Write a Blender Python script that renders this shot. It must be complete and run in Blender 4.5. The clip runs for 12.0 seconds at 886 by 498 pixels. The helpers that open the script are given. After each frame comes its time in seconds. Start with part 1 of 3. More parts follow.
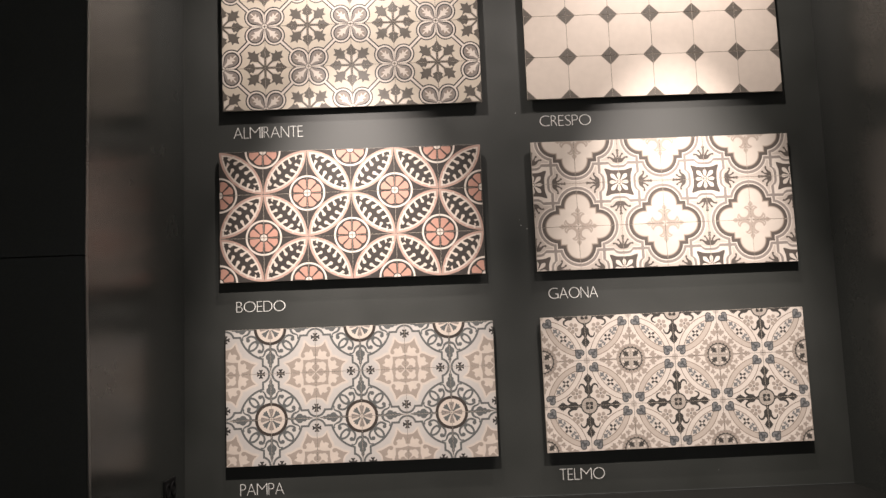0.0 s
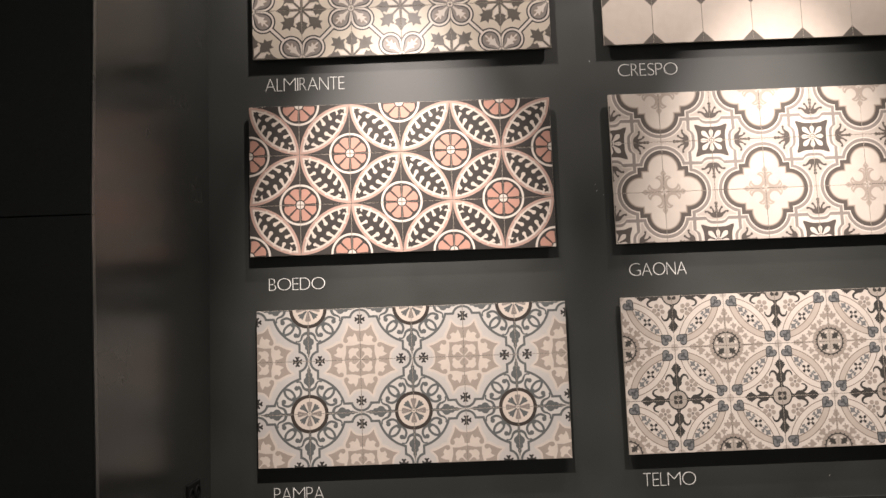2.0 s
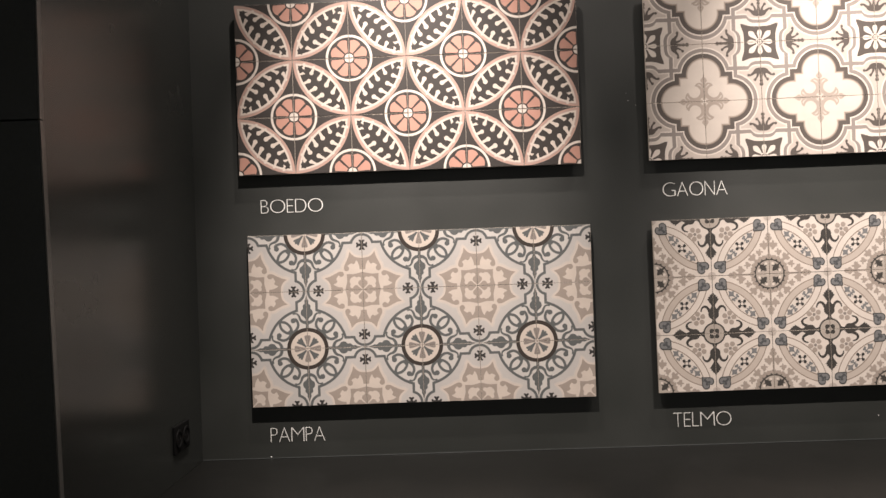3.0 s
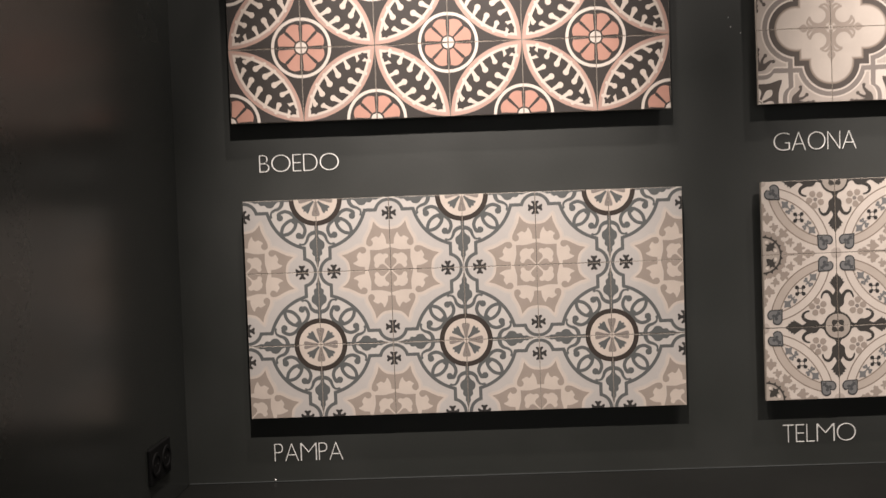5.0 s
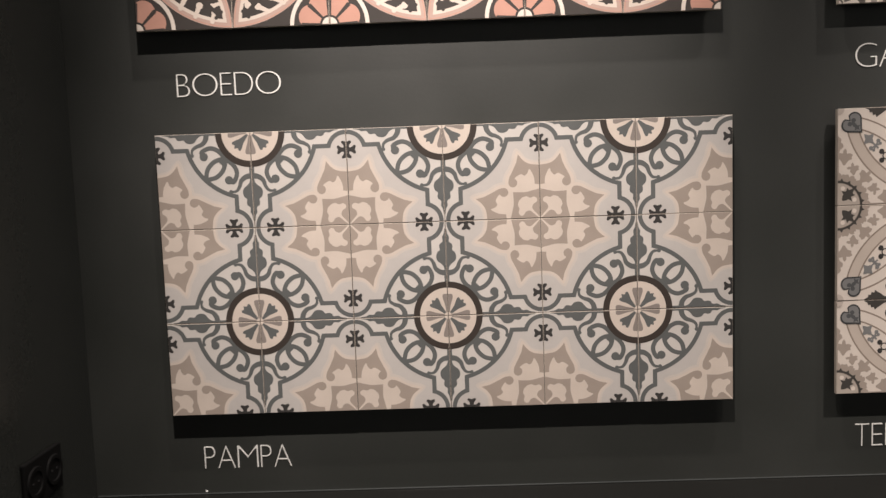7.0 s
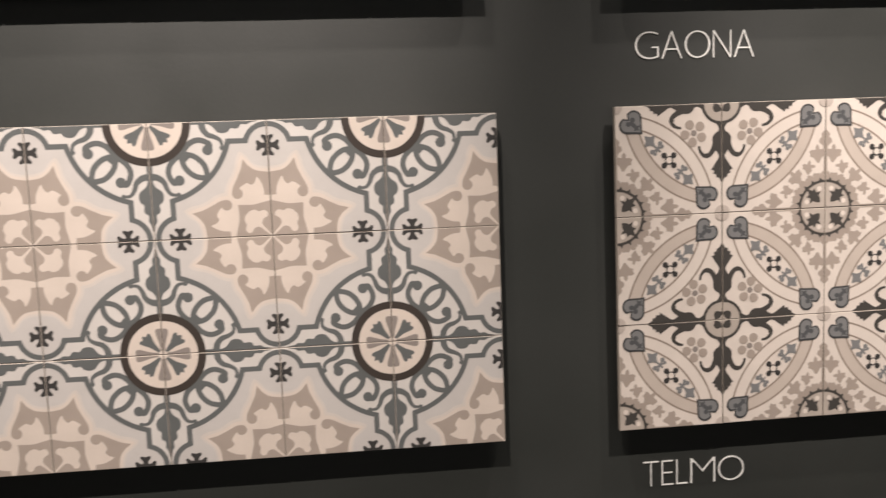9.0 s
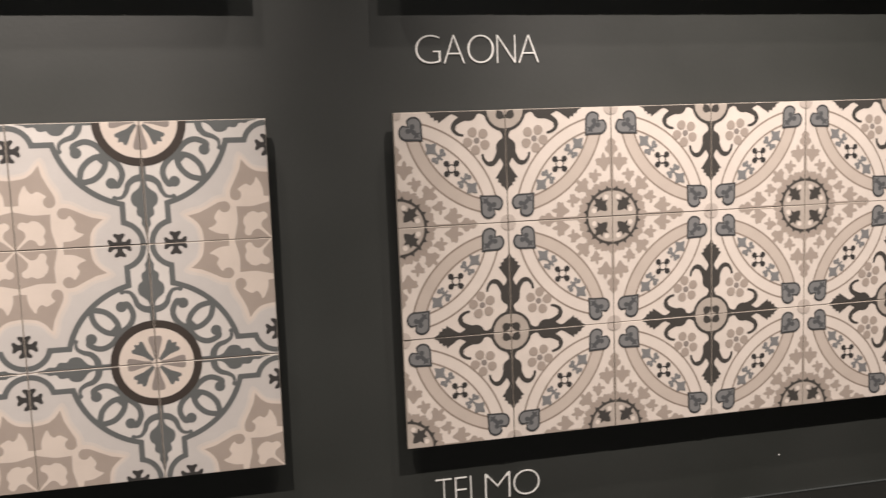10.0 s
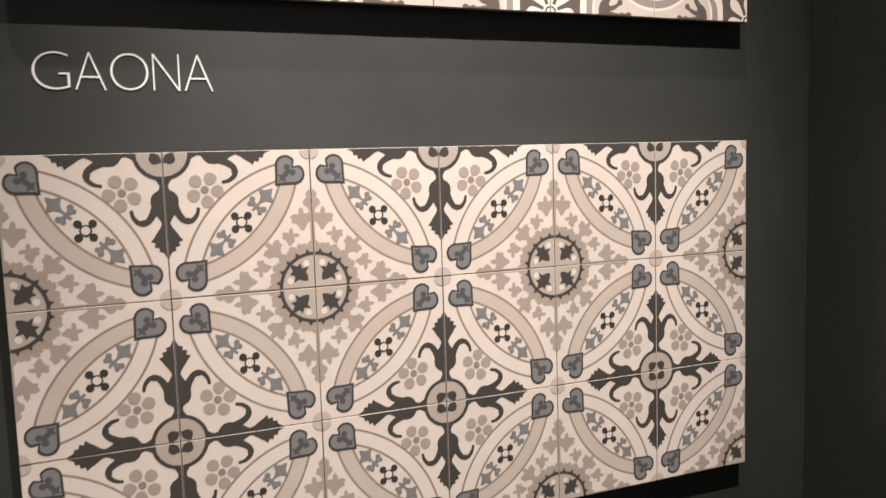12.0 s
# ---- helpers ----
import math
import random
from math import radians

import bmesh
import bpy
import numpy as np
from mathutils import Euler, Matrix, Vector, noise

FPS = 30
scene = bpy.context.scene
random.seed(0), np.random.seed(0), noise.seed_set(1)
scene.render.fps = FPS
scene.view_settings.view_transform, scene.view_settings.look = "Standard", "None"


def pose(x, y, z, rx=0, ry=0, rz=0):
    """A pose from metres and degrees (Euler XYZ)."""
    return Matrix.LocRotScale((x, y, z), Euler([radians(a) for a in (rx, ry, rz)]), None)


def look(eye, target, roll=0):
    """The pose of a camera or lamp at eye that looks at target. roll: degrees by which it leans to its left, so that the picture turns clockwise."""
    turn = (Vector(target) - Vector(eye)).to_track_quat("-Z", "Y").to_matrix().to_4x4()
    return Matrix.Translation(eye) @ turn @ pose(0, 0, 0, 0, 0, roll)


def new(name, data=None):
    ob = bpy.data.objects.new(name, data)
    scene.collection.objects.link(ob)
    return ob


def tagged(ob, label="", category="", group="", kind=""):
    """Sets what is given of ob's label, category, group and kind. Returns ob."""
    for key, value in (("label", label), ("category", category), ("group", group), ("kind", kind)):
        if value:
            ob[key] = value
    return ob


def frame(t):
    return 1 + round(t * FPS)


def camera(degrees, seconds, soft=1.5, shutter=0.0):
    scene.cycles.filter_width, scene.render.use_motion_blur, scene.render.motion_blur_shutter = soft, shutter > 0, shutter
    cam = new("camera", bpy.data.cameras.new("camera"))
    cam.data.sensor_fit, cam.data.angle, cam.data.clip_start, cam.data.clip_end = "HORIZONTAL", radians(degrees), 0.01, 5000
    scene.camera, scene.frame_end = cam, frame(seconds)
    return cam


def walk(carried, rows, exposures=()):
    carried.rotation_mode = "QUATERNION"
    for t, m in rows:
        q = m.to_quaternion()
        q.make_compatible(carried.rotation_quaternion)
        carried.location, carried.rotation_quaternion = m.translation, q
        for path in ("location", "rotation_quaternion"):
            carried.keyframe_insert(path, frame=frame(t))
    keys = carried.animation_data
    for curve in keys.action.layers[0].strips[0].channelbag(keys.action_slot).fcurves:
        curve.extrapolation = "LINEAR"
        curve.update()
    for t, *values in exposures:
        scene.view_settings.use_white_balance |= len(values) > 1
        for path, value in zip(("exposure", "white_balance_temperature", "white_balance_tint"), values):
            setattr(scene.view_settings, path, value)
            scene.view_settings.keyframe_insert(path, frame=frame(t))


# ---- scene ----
cam = camera(57.7, 12.0, soft=1.4, shutter=0.3)
PATH = [
    (0, (0.906, -3.636, 1.437), (0.951, -1.648, 1.653), -2.2),
    (0.5, (0.886, -3.576, 1.437), (0.918, -1.587, 1.646), -2.1),
    (1, (0.84, -3.442, 1.426), (0.859, -1.453, 1.635), -2.0),
    (1.5, (0.78, -3.282, 1.421), (0.784, -1.293, 1.629), -2.0),
    (2, (0.735, -3.133, 1.41), (0.734, -1.142, 1.606), -2.0),
    (2.5, (0.724, -2.971, 1.405), (0.713, -0.974, 1.507), -2.0),
    (3, (0.719, -2.808, 1.405), (0.694, -0.808, 1.424), -2.0),
    (4.8, (0.57, -2.258, 1.424), (0.549, -0.259, 1.391), -2.0),
    (5, (0.569, -2.2, 1.421), (0.547, -0.202, 1.358), -2.0),
    (5.5, (0.584, -2.048, 1.419), (0.557, -0.053, 1.273), -2.0),
    (6, (0.6, -1.912, 1.412), (0.569, 0.079, 1.233), -2.0),
    (6.5, (0.604, -1.807, 1.397), (0.569, 0.185, 1.223), -1.9),
    (6.7, (0.607, -1.756, 1.395), (0.57, 0.236, 1.218), -2.0),
    (8.3, (0.821, -1.476, 1.411), (0.84, 0.513, 1.207), -2.0),
    (8.5, (0.858, -1.459, 1.414), (0.92, 0.529, 1.204), -2.1),
    (9, (0.957, -1.419, 1.417), (1.152, 0.56, 1.201), -2.1),
    (9.5, (1.086, -1.389, 1.421), (1.393, 0.575, 1.199), -2.1),
    (10, (1.208, -1.385, 1.425), (1.61, 0.561, 1.198), -2.0),
    (10.5, (1.306, -1.356, 1.424), (1.813, 0.564, 1.187), -1.8),
    (11, (1.417, -1.294, 1.418), (2.039, 0.59, 1.169), -1.8),
    (11.5, (1.495, -1.209, 1.438), (2.209, 0.643, 1.195), -1.6),
    (12, (1.552, -1.147, 1.468), (2.3, 0.698, 1.277), -1.6),
]
walk(cam, [(t, look(eye, target, roll)) for t, eye, target, roll in PATH],
     exposures=((0, 0.08), (3, -0.06), (5.5, -0.17), (6.6, -0.22), (8.5, -0.03), (12, -0.02)))

# ---- world and light ----
# even fill through the unbuilt south side, added to lift the blacks
world = bpy.data.worlds.new("ambient_fill")
scene.world = world
world.use_nodes = True
world.node_tree.nodes["Background"].inputs[0].default_value = (1.0, 0.97, 0.92, 1)
world.node_tree.nodes["Background"].inputs[1].default_value = 0.15


def spot(name, eye, target, watts, angle, blend, radius=0.03, narrow=1.0, colour=(1.0, 0.88, 0.82)):
    """One ceiling spotlight with an oval beam."""
    lamp = bpy.data.lights.new(name, "SPOT")
    lamp.energy, lamp.spot_size, lamp.spot_blend = watts, radians(angle), blend
    lamp.shadow_soft_size, lamp.color = radius, colour
    ob = new(name, lamp)
    ob.matrix_world = look(eye, target) @ Matrix.Diagonal((narrow, 1, 1, 1))
    return ob


# two spots over each column of panels: one close to the wall, one farther out
for column, watts in ((0.56, 132), (2.07, 120)):
    spot("spotlight_near", (column, -0.62, 3.75), (column + 0.02, 0.0, 2.2), watts, 120, 1.0, 0.035, 0.95)
    spot("spotlight_far", (column, -1.32, 3.65), (column + 0.02, 0.0, 0.90), 730, 63, 1.0, 0.02, 0.59)


# ---- materials ----
def nodes_of(name):
    m = bpy.data.materials.new(name)
    m.use_nodes = True
    t = m.node_tree
    return m, t, t.nodes["Principled BSDF"]


def surface(name, colour, rough=0.5, vary=0.12, scale=6.0, fine=220.0, bump=0.02, metal=0.0, each=0.0, spec=0.5, rough_vary=0.08):
    """A plain procedural surface: large cloudy variation, fine grain, uneven gloss and a little relief."""
    m, t, p = nodes_of(name)
    link, make = t.links.new, t.nodes.new
    geo = make("ShaderNodeTexCoord")
    big = make("ShaderNodeTexNoise")
    big.inputs["Scale"].default_value, big.inputs["Detail"].default_value = scale, 4
    grain = make("ShaderNodeTexNoise")
    grain.inputs["Scale"].default_value, grain.inputs["Detail"].default_value = fine, 2
    link(geo.outputs["Object"], big.inputs["Vector"])
    link(geo.outputs["Object"], grain.inputs["Vector"])
    both = make("ShaderNodeMath")
    both.operation = "ADD"
    link(big.outputs["Fac"], both.inputs[0])
    link(grain.outputs["Fac"], both.inputs[1])
    spread = make("ShaderNodeMapRange")
    spread.inputs["From Min"].default_value, spread.inputs["From Max"].default_value = 0.6, 1.4
    spread.inputs["To Min"].default_value, spread.inputs["To Max"].default_value = 1 - vary, 1 + vary
    link(both.outputs[0], spread.inputs["Value"])
    value = spread.outputs["Result"]
    if each:
        info = make("ShaderNodeObjectInfo")
        own = make("ShaderNodeMapRange")
        own.inputs["To Min"].default_value, own.inputs["To Max"].default_value = 1 - each, 1 + each
        link(info.outputs["Random"], own.inputs["Value"])
        times = make("ShaderNodeMath")
        times.operation = "MULTIPLY"
        link(value, times.inputs[0])
        link(own.outputs["Result"], times.inputs[1])
        value = times.outputs[0]
    tint = make("ShaderNodeVectorMath")
    tint.operation = "SCALE"
    tint.inputs[0].default_value = colour
    link(value, tint.inputs["Scale"])
    link(tint.outputs[0], p.inputs["Base Color"])
    gloss = make("ShaderNodeMapRange")
    gloss.inputs["From Min"].default_value, gloss.inputs["From Max"].default_value = 0.3, 0.7
    gloss.inputs["To Min"].default_value, gloss.inputs["To Max"].default_value = max(0.02, rough - rough_vary), rough + rough_vary
    link(big.outputs["Fac"], gloss.inputs["Value"])
    link(gloss.outputs["Result"], p.inputs["Roughness"])
    relief = make("ShaderNodeBump")
    relief.inputs["Strength"].default_value, relief.inputs["Distance"].default_value = bump, 0.002
    link(grain.outputs["Fac"], relief.inputs["Height"])
    link(relief.outputs["Normal"], p.inputs["Normal"])
    p.inputs["Metallic"].default_value = metal
    p.inputs["Specular IOR Level"].default_value = spec
    return m


wall_paint = surface("charcoal_satin_paint", (0.0215, 0.0238, 0.0205), 0.52, 0.10, 2.5, 160, 0.05, spec=0.9)
lacquer = surface("charcoal_lacquered_panel", (0.027, 0.0292, 0.0268), 0.25, 0.10, 3.0, 120, 0.02, rough_vary=0.03, spec=0.34)
pier_black = surface("black_lacquered_panel", (0.034, 0.038, 0.037), 0.35, 0.15, 3.0, 120, 0.02)
ledge_top = surface("dark_polished_ledge", (0.009, 0.0092, 0.0084), 0.36, 0.15, 4.0, 90, 0.02, rough_vary=0.04, spec=0.10)
edge_metal = surface("edge_strip_grey", (0.09, 0.09, 0.085), 0.35, 0.15, 8.0, 100, 0.02)
board_black = surface("black_stained_board", (0.012, 0.012, 0.012), 0.6, 0.2, 8.0, 150, 0.05)
grout_grey = surface("dark_grout", (0.072, 0.062, 0.054), 0.9, 0.25, 30.0, 400, 0.1)
socket_black = surface("black_socket_plastic", (0.007, 0.007, 0.007), 0.65, 0.1, 20.0, 300, 0.02, spec=0.08)
letter_white = surface("white_vinyl", (0.80, 0.80, 0.76), 0.5, 0.04, 20.0, 300, 0.01)
screw_steel = surface("pale_screw_cap", (0.75, 0.75, 0.72), 0.35, 0.05, 40.0, 300, 0.01)
# unseen room surfaces, set pale so that they bounce spot light back
floor_grey = surface("floor_bounce", (0.32, 0.30, 0.27), 0.3, 0.2, 2.0, 60, 0.03)
room_grey = surface("room_wall_bounce", (0.70, 0.69, 0.66), 0.6, 0.1, 2.0, 120, 0.03)
ceiling_grey = surface("ceiling_bounce", (0.70, 0.70, 0.68), 0.7, 0.1, 2.0, 120, 0.03)


def ink(name, colour, rough=0.55, spec=0.36):
    """Coloured face of a cement tile: chalky, slightly polished."""
    return surface("tile_" + name, colour, rough, 0.07, 28.0, 700.0, 0.012, each=0.035, spec=spec, rough_vary=0.05)


INKS = {
    "edge": ink("biscuit_edge", (0.52, 0.46, 0.39), 0.6),
    "cream": ink("cream", (0.60, 0.525, 0.455)),
    "ivory": ink("ivory", (0.64, 0.575, 0.51)),
    "mist": ink("mist_grey", (0.508, 0.480, 0.450)),
    "halo": ink("pale_sand", (0.47, 0.412, 0.362)),
    "frost": ink("cool_white", (0.575, 0.545, 0.507)),
    "milk": ink("milky_cream", (0.562, 0.512, 0.462)),
    "chalk": ink("chalk", (0.545, 0.485, 0.425)),
    "tan": ink("taupe", (0.345, 0.292, 0.248)),
    "slate": ink("slate_teal", (0.112, 0.118, 0.115)),
    "ring": ink("umber_black", (0.045, 0.036, 0.030)),
    "black": ink("charcoal", (0.040, 0.038, 0.036)),
    "brown": ink("dark_brown_grey", (0.043, 0.037, 0.033)),
    "pink": ink("salmon", (0.47, 0.258, 0.198)),
    "rose": ink("pale_rose", (0.42, 0.300, 0.252)),
    "grey": ink("mid_grey", (0.242, 0.212, 0.190)),
    "dgrey": ink("dark_taupe", (0.090, 0.076, 0.066)),
    "line": ink("taupe_line", (0.26, 0.21, 0.17)),
    "sand": ink("beige", (0.50, 0.435, 0.375)),
    "blue": ink("blue_grey", (0.188, 0.189, 0.186)),
    "navy": ink("dark_slate", (0.048, 0.049, 0.050)),
    "leaf": ink("leaf_black", (0.052, 0.048, 0.043)),
    "dove": ink("dove_grey", (0.41, 0.36, 0.31)),
    "straw": ink("straw", (0.56, 0.495, 0.405)),
    "moss": ink("grey_olive", (0.105, 0.092, 0.078)),
    "steel": ink("dark_steel_grey", (0.076, 0.079, 0.081)),
}
# the petal tiles alone have a satin glaze
GLAZED = {n: ink("glazed_" + n, c, 0.34, 1.0) for n, c in (
    ("edge", (0.52, 0.46, 0.39)), ("straw", (0.56, 0.495, 0.405)), ("black", (0.040, 0.038, 0.036)), ("ivory", (0.64, 0.575, 0.51)),
    ("grey", (0.242, 0.212, 0.190)), ("line", (0.26, 0.21, 0.17)), ("moss", (0.105, 0.092, 0.078)))}


# ---- building helpers ----
def mesh_of(bm, name, *materials):
    data = bpy.data.meshes.new(name)
    bmesh.ops.recalc_face_normals(bm, faces=bm.faces)
    bm.to_mesh(data)
    bm.free()
    for m in materials:
        data.materials.append(m)
    return data


def block(lo, hi, bevel=0.0):
    """A bmesh box from corner to corner with bevelled edges."""
    bm = bmesh.new()
    size = [b - a for a, b in zip(lo, hi)]
    mid = [(a + b) / 2 for a, b in zip(lo, hi)]
    bmesh.ops.create_cube(bm, size=1, matrix=Matrix.Translation(mid) @ Matrix.Diagonal((*size, 1)))
    if bevel:
        bmesh.ops.bevel(bm, geom=bm.edges[:], offset=bevel, segments=2, affect="EDGES", profile=0.5)
    return bm


def part(name, bm, material, parent, label=""):
    ob = new(name, mesh_of(bm, name, material))
    ob.parent = parent
    return tagged(ob, label)


def structure(name, lo, hi, material, label, category, bevel=0.0):
    return tagged(new(name, mesh_of(block(lo, hi, bevel), name, material)), label, category, kind="structure")


# ---- the niche and the room round it ----
WALL = 0.029          # face of the back wall; tile faces lie at y = 0
LEFT, RIGHT = -0.19, 2.793
FRONT = -1.02
LEDGE = 0.714
HIGH = 4.0
structure("wall_back", (LEFT - 0.2, WALL, 0), (RIGHT + 0.2, WALL + 0.15, HIGH), wall_paint, "charcoal satin painted back wall of the display niche", "wall")
structure("wall_left", (LEFT - 0.06, FRONT + 0.004, 0), (LEFT, WALL - 0.002, HIGH - 0.002), lacquer, "glossy charcoal side wall of the niche", "wall")
structure("wall_right", (RIGHT, FRONT, 0), (RIGHT + 0.06, WALL - 0.002, HIGH - 0.002), lacquer, "dark charcoal side wall of the niche", "wall")
structure("ledge", (LEFT + 0.001, FRONT + 0.03, LEDGE - 0.04), (RIGHT - 0.001, WALL - 0.001, LEDGE), ledge_top, "dark polished ledge below the tile panels", "ledge", 0.003)
structure("ledge_front", (LEFT + 0.002, FRONT + 0.05, 0.002), (RIGHT - 0.002, FRONT + 0.08, LEDGE - 0.041), pier_black, "black plinth front below the ledge", "plinth")
# thin solid strip that draws the dark shadow gap where wall and ledge meet
structure("trim", (LEFT + 0.002, WALL - 0.006, LEDGE + 0.0003), (RIGHT - 0.002, WALL - 0.0005, LEDGE + 0.0025), pier_black, "thin black strip drawn for the shadow gap along the ledge", "trim", 0.0007)

# pier in front of the left side wall: two black panels over each other with an open joint
JOINT = 1.741
pier = tagged(new("wall_pier"), "black lacquered wall end with a horizontal panel joint", "wall", kind="structure")
def askew(bm):
    """The lower panel is cut a little out of square: its free edge runs out towards the floor."""
    for v in bm.verts:
        if v.co.x > -0.5:
            v.co.x += 0.024 * max(0.0, JOINT - v.co.z)
    return bm


part("panel", askew(block((-2.198, FRONT - 0.016, 0.002), (LEFT - 0.003, FRONT + 0.002, JOINT - 0.0015), 0.0015)), pier_black, pier)
part("panel", block((-2.198, FRONT - 0.016, JOINT + 0.0015), (LEFT - 0.003, FRONT + 0.002, HIGH - 0.003), 0.0015), pier_black, pier)
# added blocker: keeps the open joint dark from behind
part("backing", block((-2.198, FRONT + 0.004, 0.003), (LEFT - 0.062, FRONT + 0.05, HIGH - 0.005)), board_black, pier, "added black block that keeps light out of the panel joint")
part("edge_strip", askew(block((LEFT - 0.0025, FRONT - 0.015, 0.003), (LEFT + 0.0015, FRONT + 0.003, JOINT - 0.001), 0.0008)), edge_metal, pier, "thin grey edge strip")
part("edge_strip", block((LEFT - 0.0025, FRONT - 0.015, JOINT + 0.001), (LEFT + 0.0015, FRONT + 0.003, HIGH - 0.004), 0.0008), edge_metal, pier, "thin grey edge strip")
structure("wall_front_right", (RIGHT + 0.001, FRONT - 0.03, 0.002), (5.198, FRONT - 0.001, HIGH - 0.003), pier_black, "black lacquered wall end beside the niche", "wall")

# assumed room shell out of view; its bounce brightens the dark niche
structure("floor", (-2.2, -6.0, -0.1), (5.2, 0.2, 0), floor_grey, "unseen showroom floor, pale to bounce light", "floor")
structure("ceiling", (-2.2, -6.0, HIGH), (5.2, 0.2, HIGH + 0.1), ceiling_grey, "unseen showroom ceiling, pale to bounce light", "ceiling")
structure("wall_west", (-2.3, -6.0, 0), (-2.2, 0.2, HIGH), room_grey, "unseen showroom wall, pale to bounce light", "wall")
structure("wall_east", (5.2, -6.0, 0), (5.3, 0.2, HIGH), room_grey, "unseen showroom wall, pale to bounce light", "wall")


# ---- drawing of tile patterns, in units of one tile ----
def disc(cx, cy, r, n=20):
    return [(cx + r * math.cos(2 * math.pi * i / n), cy + r * math.sin(2 * math.pi * i / n)) for i in range(n)]


def arc(cx, cy, r, a, b, n=24):
    return [(cx + r * math.cos(radians(a + (b - a) * i / n)), cy + r * math.sin(radians(a + (b - a) * i / n))) for i in range(n + 1)]


def band(cx, cy, r0, r1, a, b, n=24):
    return arc(cx, cy, r1, a, b, n) + arc(cx, cy, r0, b, a, n)


def smooth(points, n=5, closed=False):
    """Catmull-Rom curve through the points."""
    k = len(points)
    out = []
    for i in range(k if closed else k - 1):
        if closed:
            p = [points[(i + j) % k] for j in (-1, 0, 1, 2)]
        else:
            p = [points[min(max(i + j, 0), k - 1)] for j in (-1, 0, 1, 2)]
        for s in range(n):
            t = s / n
            out.append(tuple(0.5 * (2 * p[1][c] + (p[2][c] - p[0][c]) * t + (2 * p[0][c] - 5 * p[1][c] + 4 * p[2][c] - p[3][c]) * t * t
                                    + (3 * p[1][c] - p[0][c] - 3 * p[2][c] + p[3][c]) * t ** 3) for c in (0, 1)))
    if not closed:
        out.append(tuple(points[-1]))
    return out


def stroke(points, w0, w1=None):
    """A ribbon along the points whose width goes from w0 to w1."""
    w1 = w0 if w1 is None else w1
    line = [points[0]]
    for p in points[1:]:
        if math.hypot(p[0] - line[-1][0], p[1] - line[-1][1]) > 0.004:
            line.append(p)
    k = len(line)
    sides = []
    for (ax, ay), (bx, by) in zip(line, line[1:]):
        d = math.hypot(bx - ax, by - ay)
        sides.append((-(by - ay) / d, (bx - ax) / d))
    left, right = [], []
    for i, (x, y) in enumerate(line):
        one, two = sides[max(i - 1, 0)], sides[min(i, k - 2)]
        nx, ny = one[0] + two[0], one[1] + two[1]
        d = math.hypot(nx, ny) or 1
        nx, ny = nx / d, ny / d
        h = (w0 + (w1 - w0) * i / (k - 1)) / 2 / max(0.55, nx * one[0] + ny * one[1])
        left.append((x + nx * h, y + ny * h))
        right.append((x - nx * h, y - ny * h))
    return left + right[::-1]


def turn(points, degrees, cx=0.0, cy=0.0):
    c, s = math.cos(radians(degrees)), math.sin(radians(degrees))
    return [(cx + x * c - y * s, cy + x * s + y * c) for x, y in points]


def swap(points):
    return [(y, x) for x, y in points]


def far(points):
    """The same drawing seen from the opposite corner."""
    return [(1 - x, 1 - y) for x, y in points]


def half_leaf(widths):
    """Outline of a leaf along +x from (distance, half width) pairs."""
    top = smooth(list(widths), 4)
    return top + [(x, -y) for x, y in reversed(top)]


def clip(points):
    """Cut a polygon to the tile's square."""
    for axis, limit, keep_low in ((0, 0.0, False), (0, 1.0, True), (1, 0.0, False), (1, 1.0, True)):
        out = []
        for i, p in enumerate(points):
            q = points[(i + 1) % len(points)]
            inside = lambda a: a[axis] <= limit if keep_low else a[axis] >= limit
            if inside(p):
                out.append(p)
            if inside(p) != inside(q):
                f = (limit - p[axis]) / (q[axis] - p[axis])
                r = [p[0] + f * (q[0] - p[0]), p[1] + f * (q[1] - p[1])]
                r[axis] = limit
                out.append(tuple(r))
        points = out
        if len(points) < 3:
            return []
    return points


class Drawing:
    """Shapes laid one over another, each a hair above the last."""

    def __init__(self, ground, glazed=False):
        self.ground, self.shapes, self.glazed = ground, [], glazed

    def add(self, colour, *polygons):
        for p in polygons:
            self.shapes.append((colour, p))

    def both(self, colour, *polygons):
        """The shape and its mirror image over the tile's diagonal."""
        for p in polygons:
            self.shapes.append((colour, p))
            self.shapes.append((colour, swap(p)))


TILE, GAP, THICK = 0.2, 0.0014, 0.010


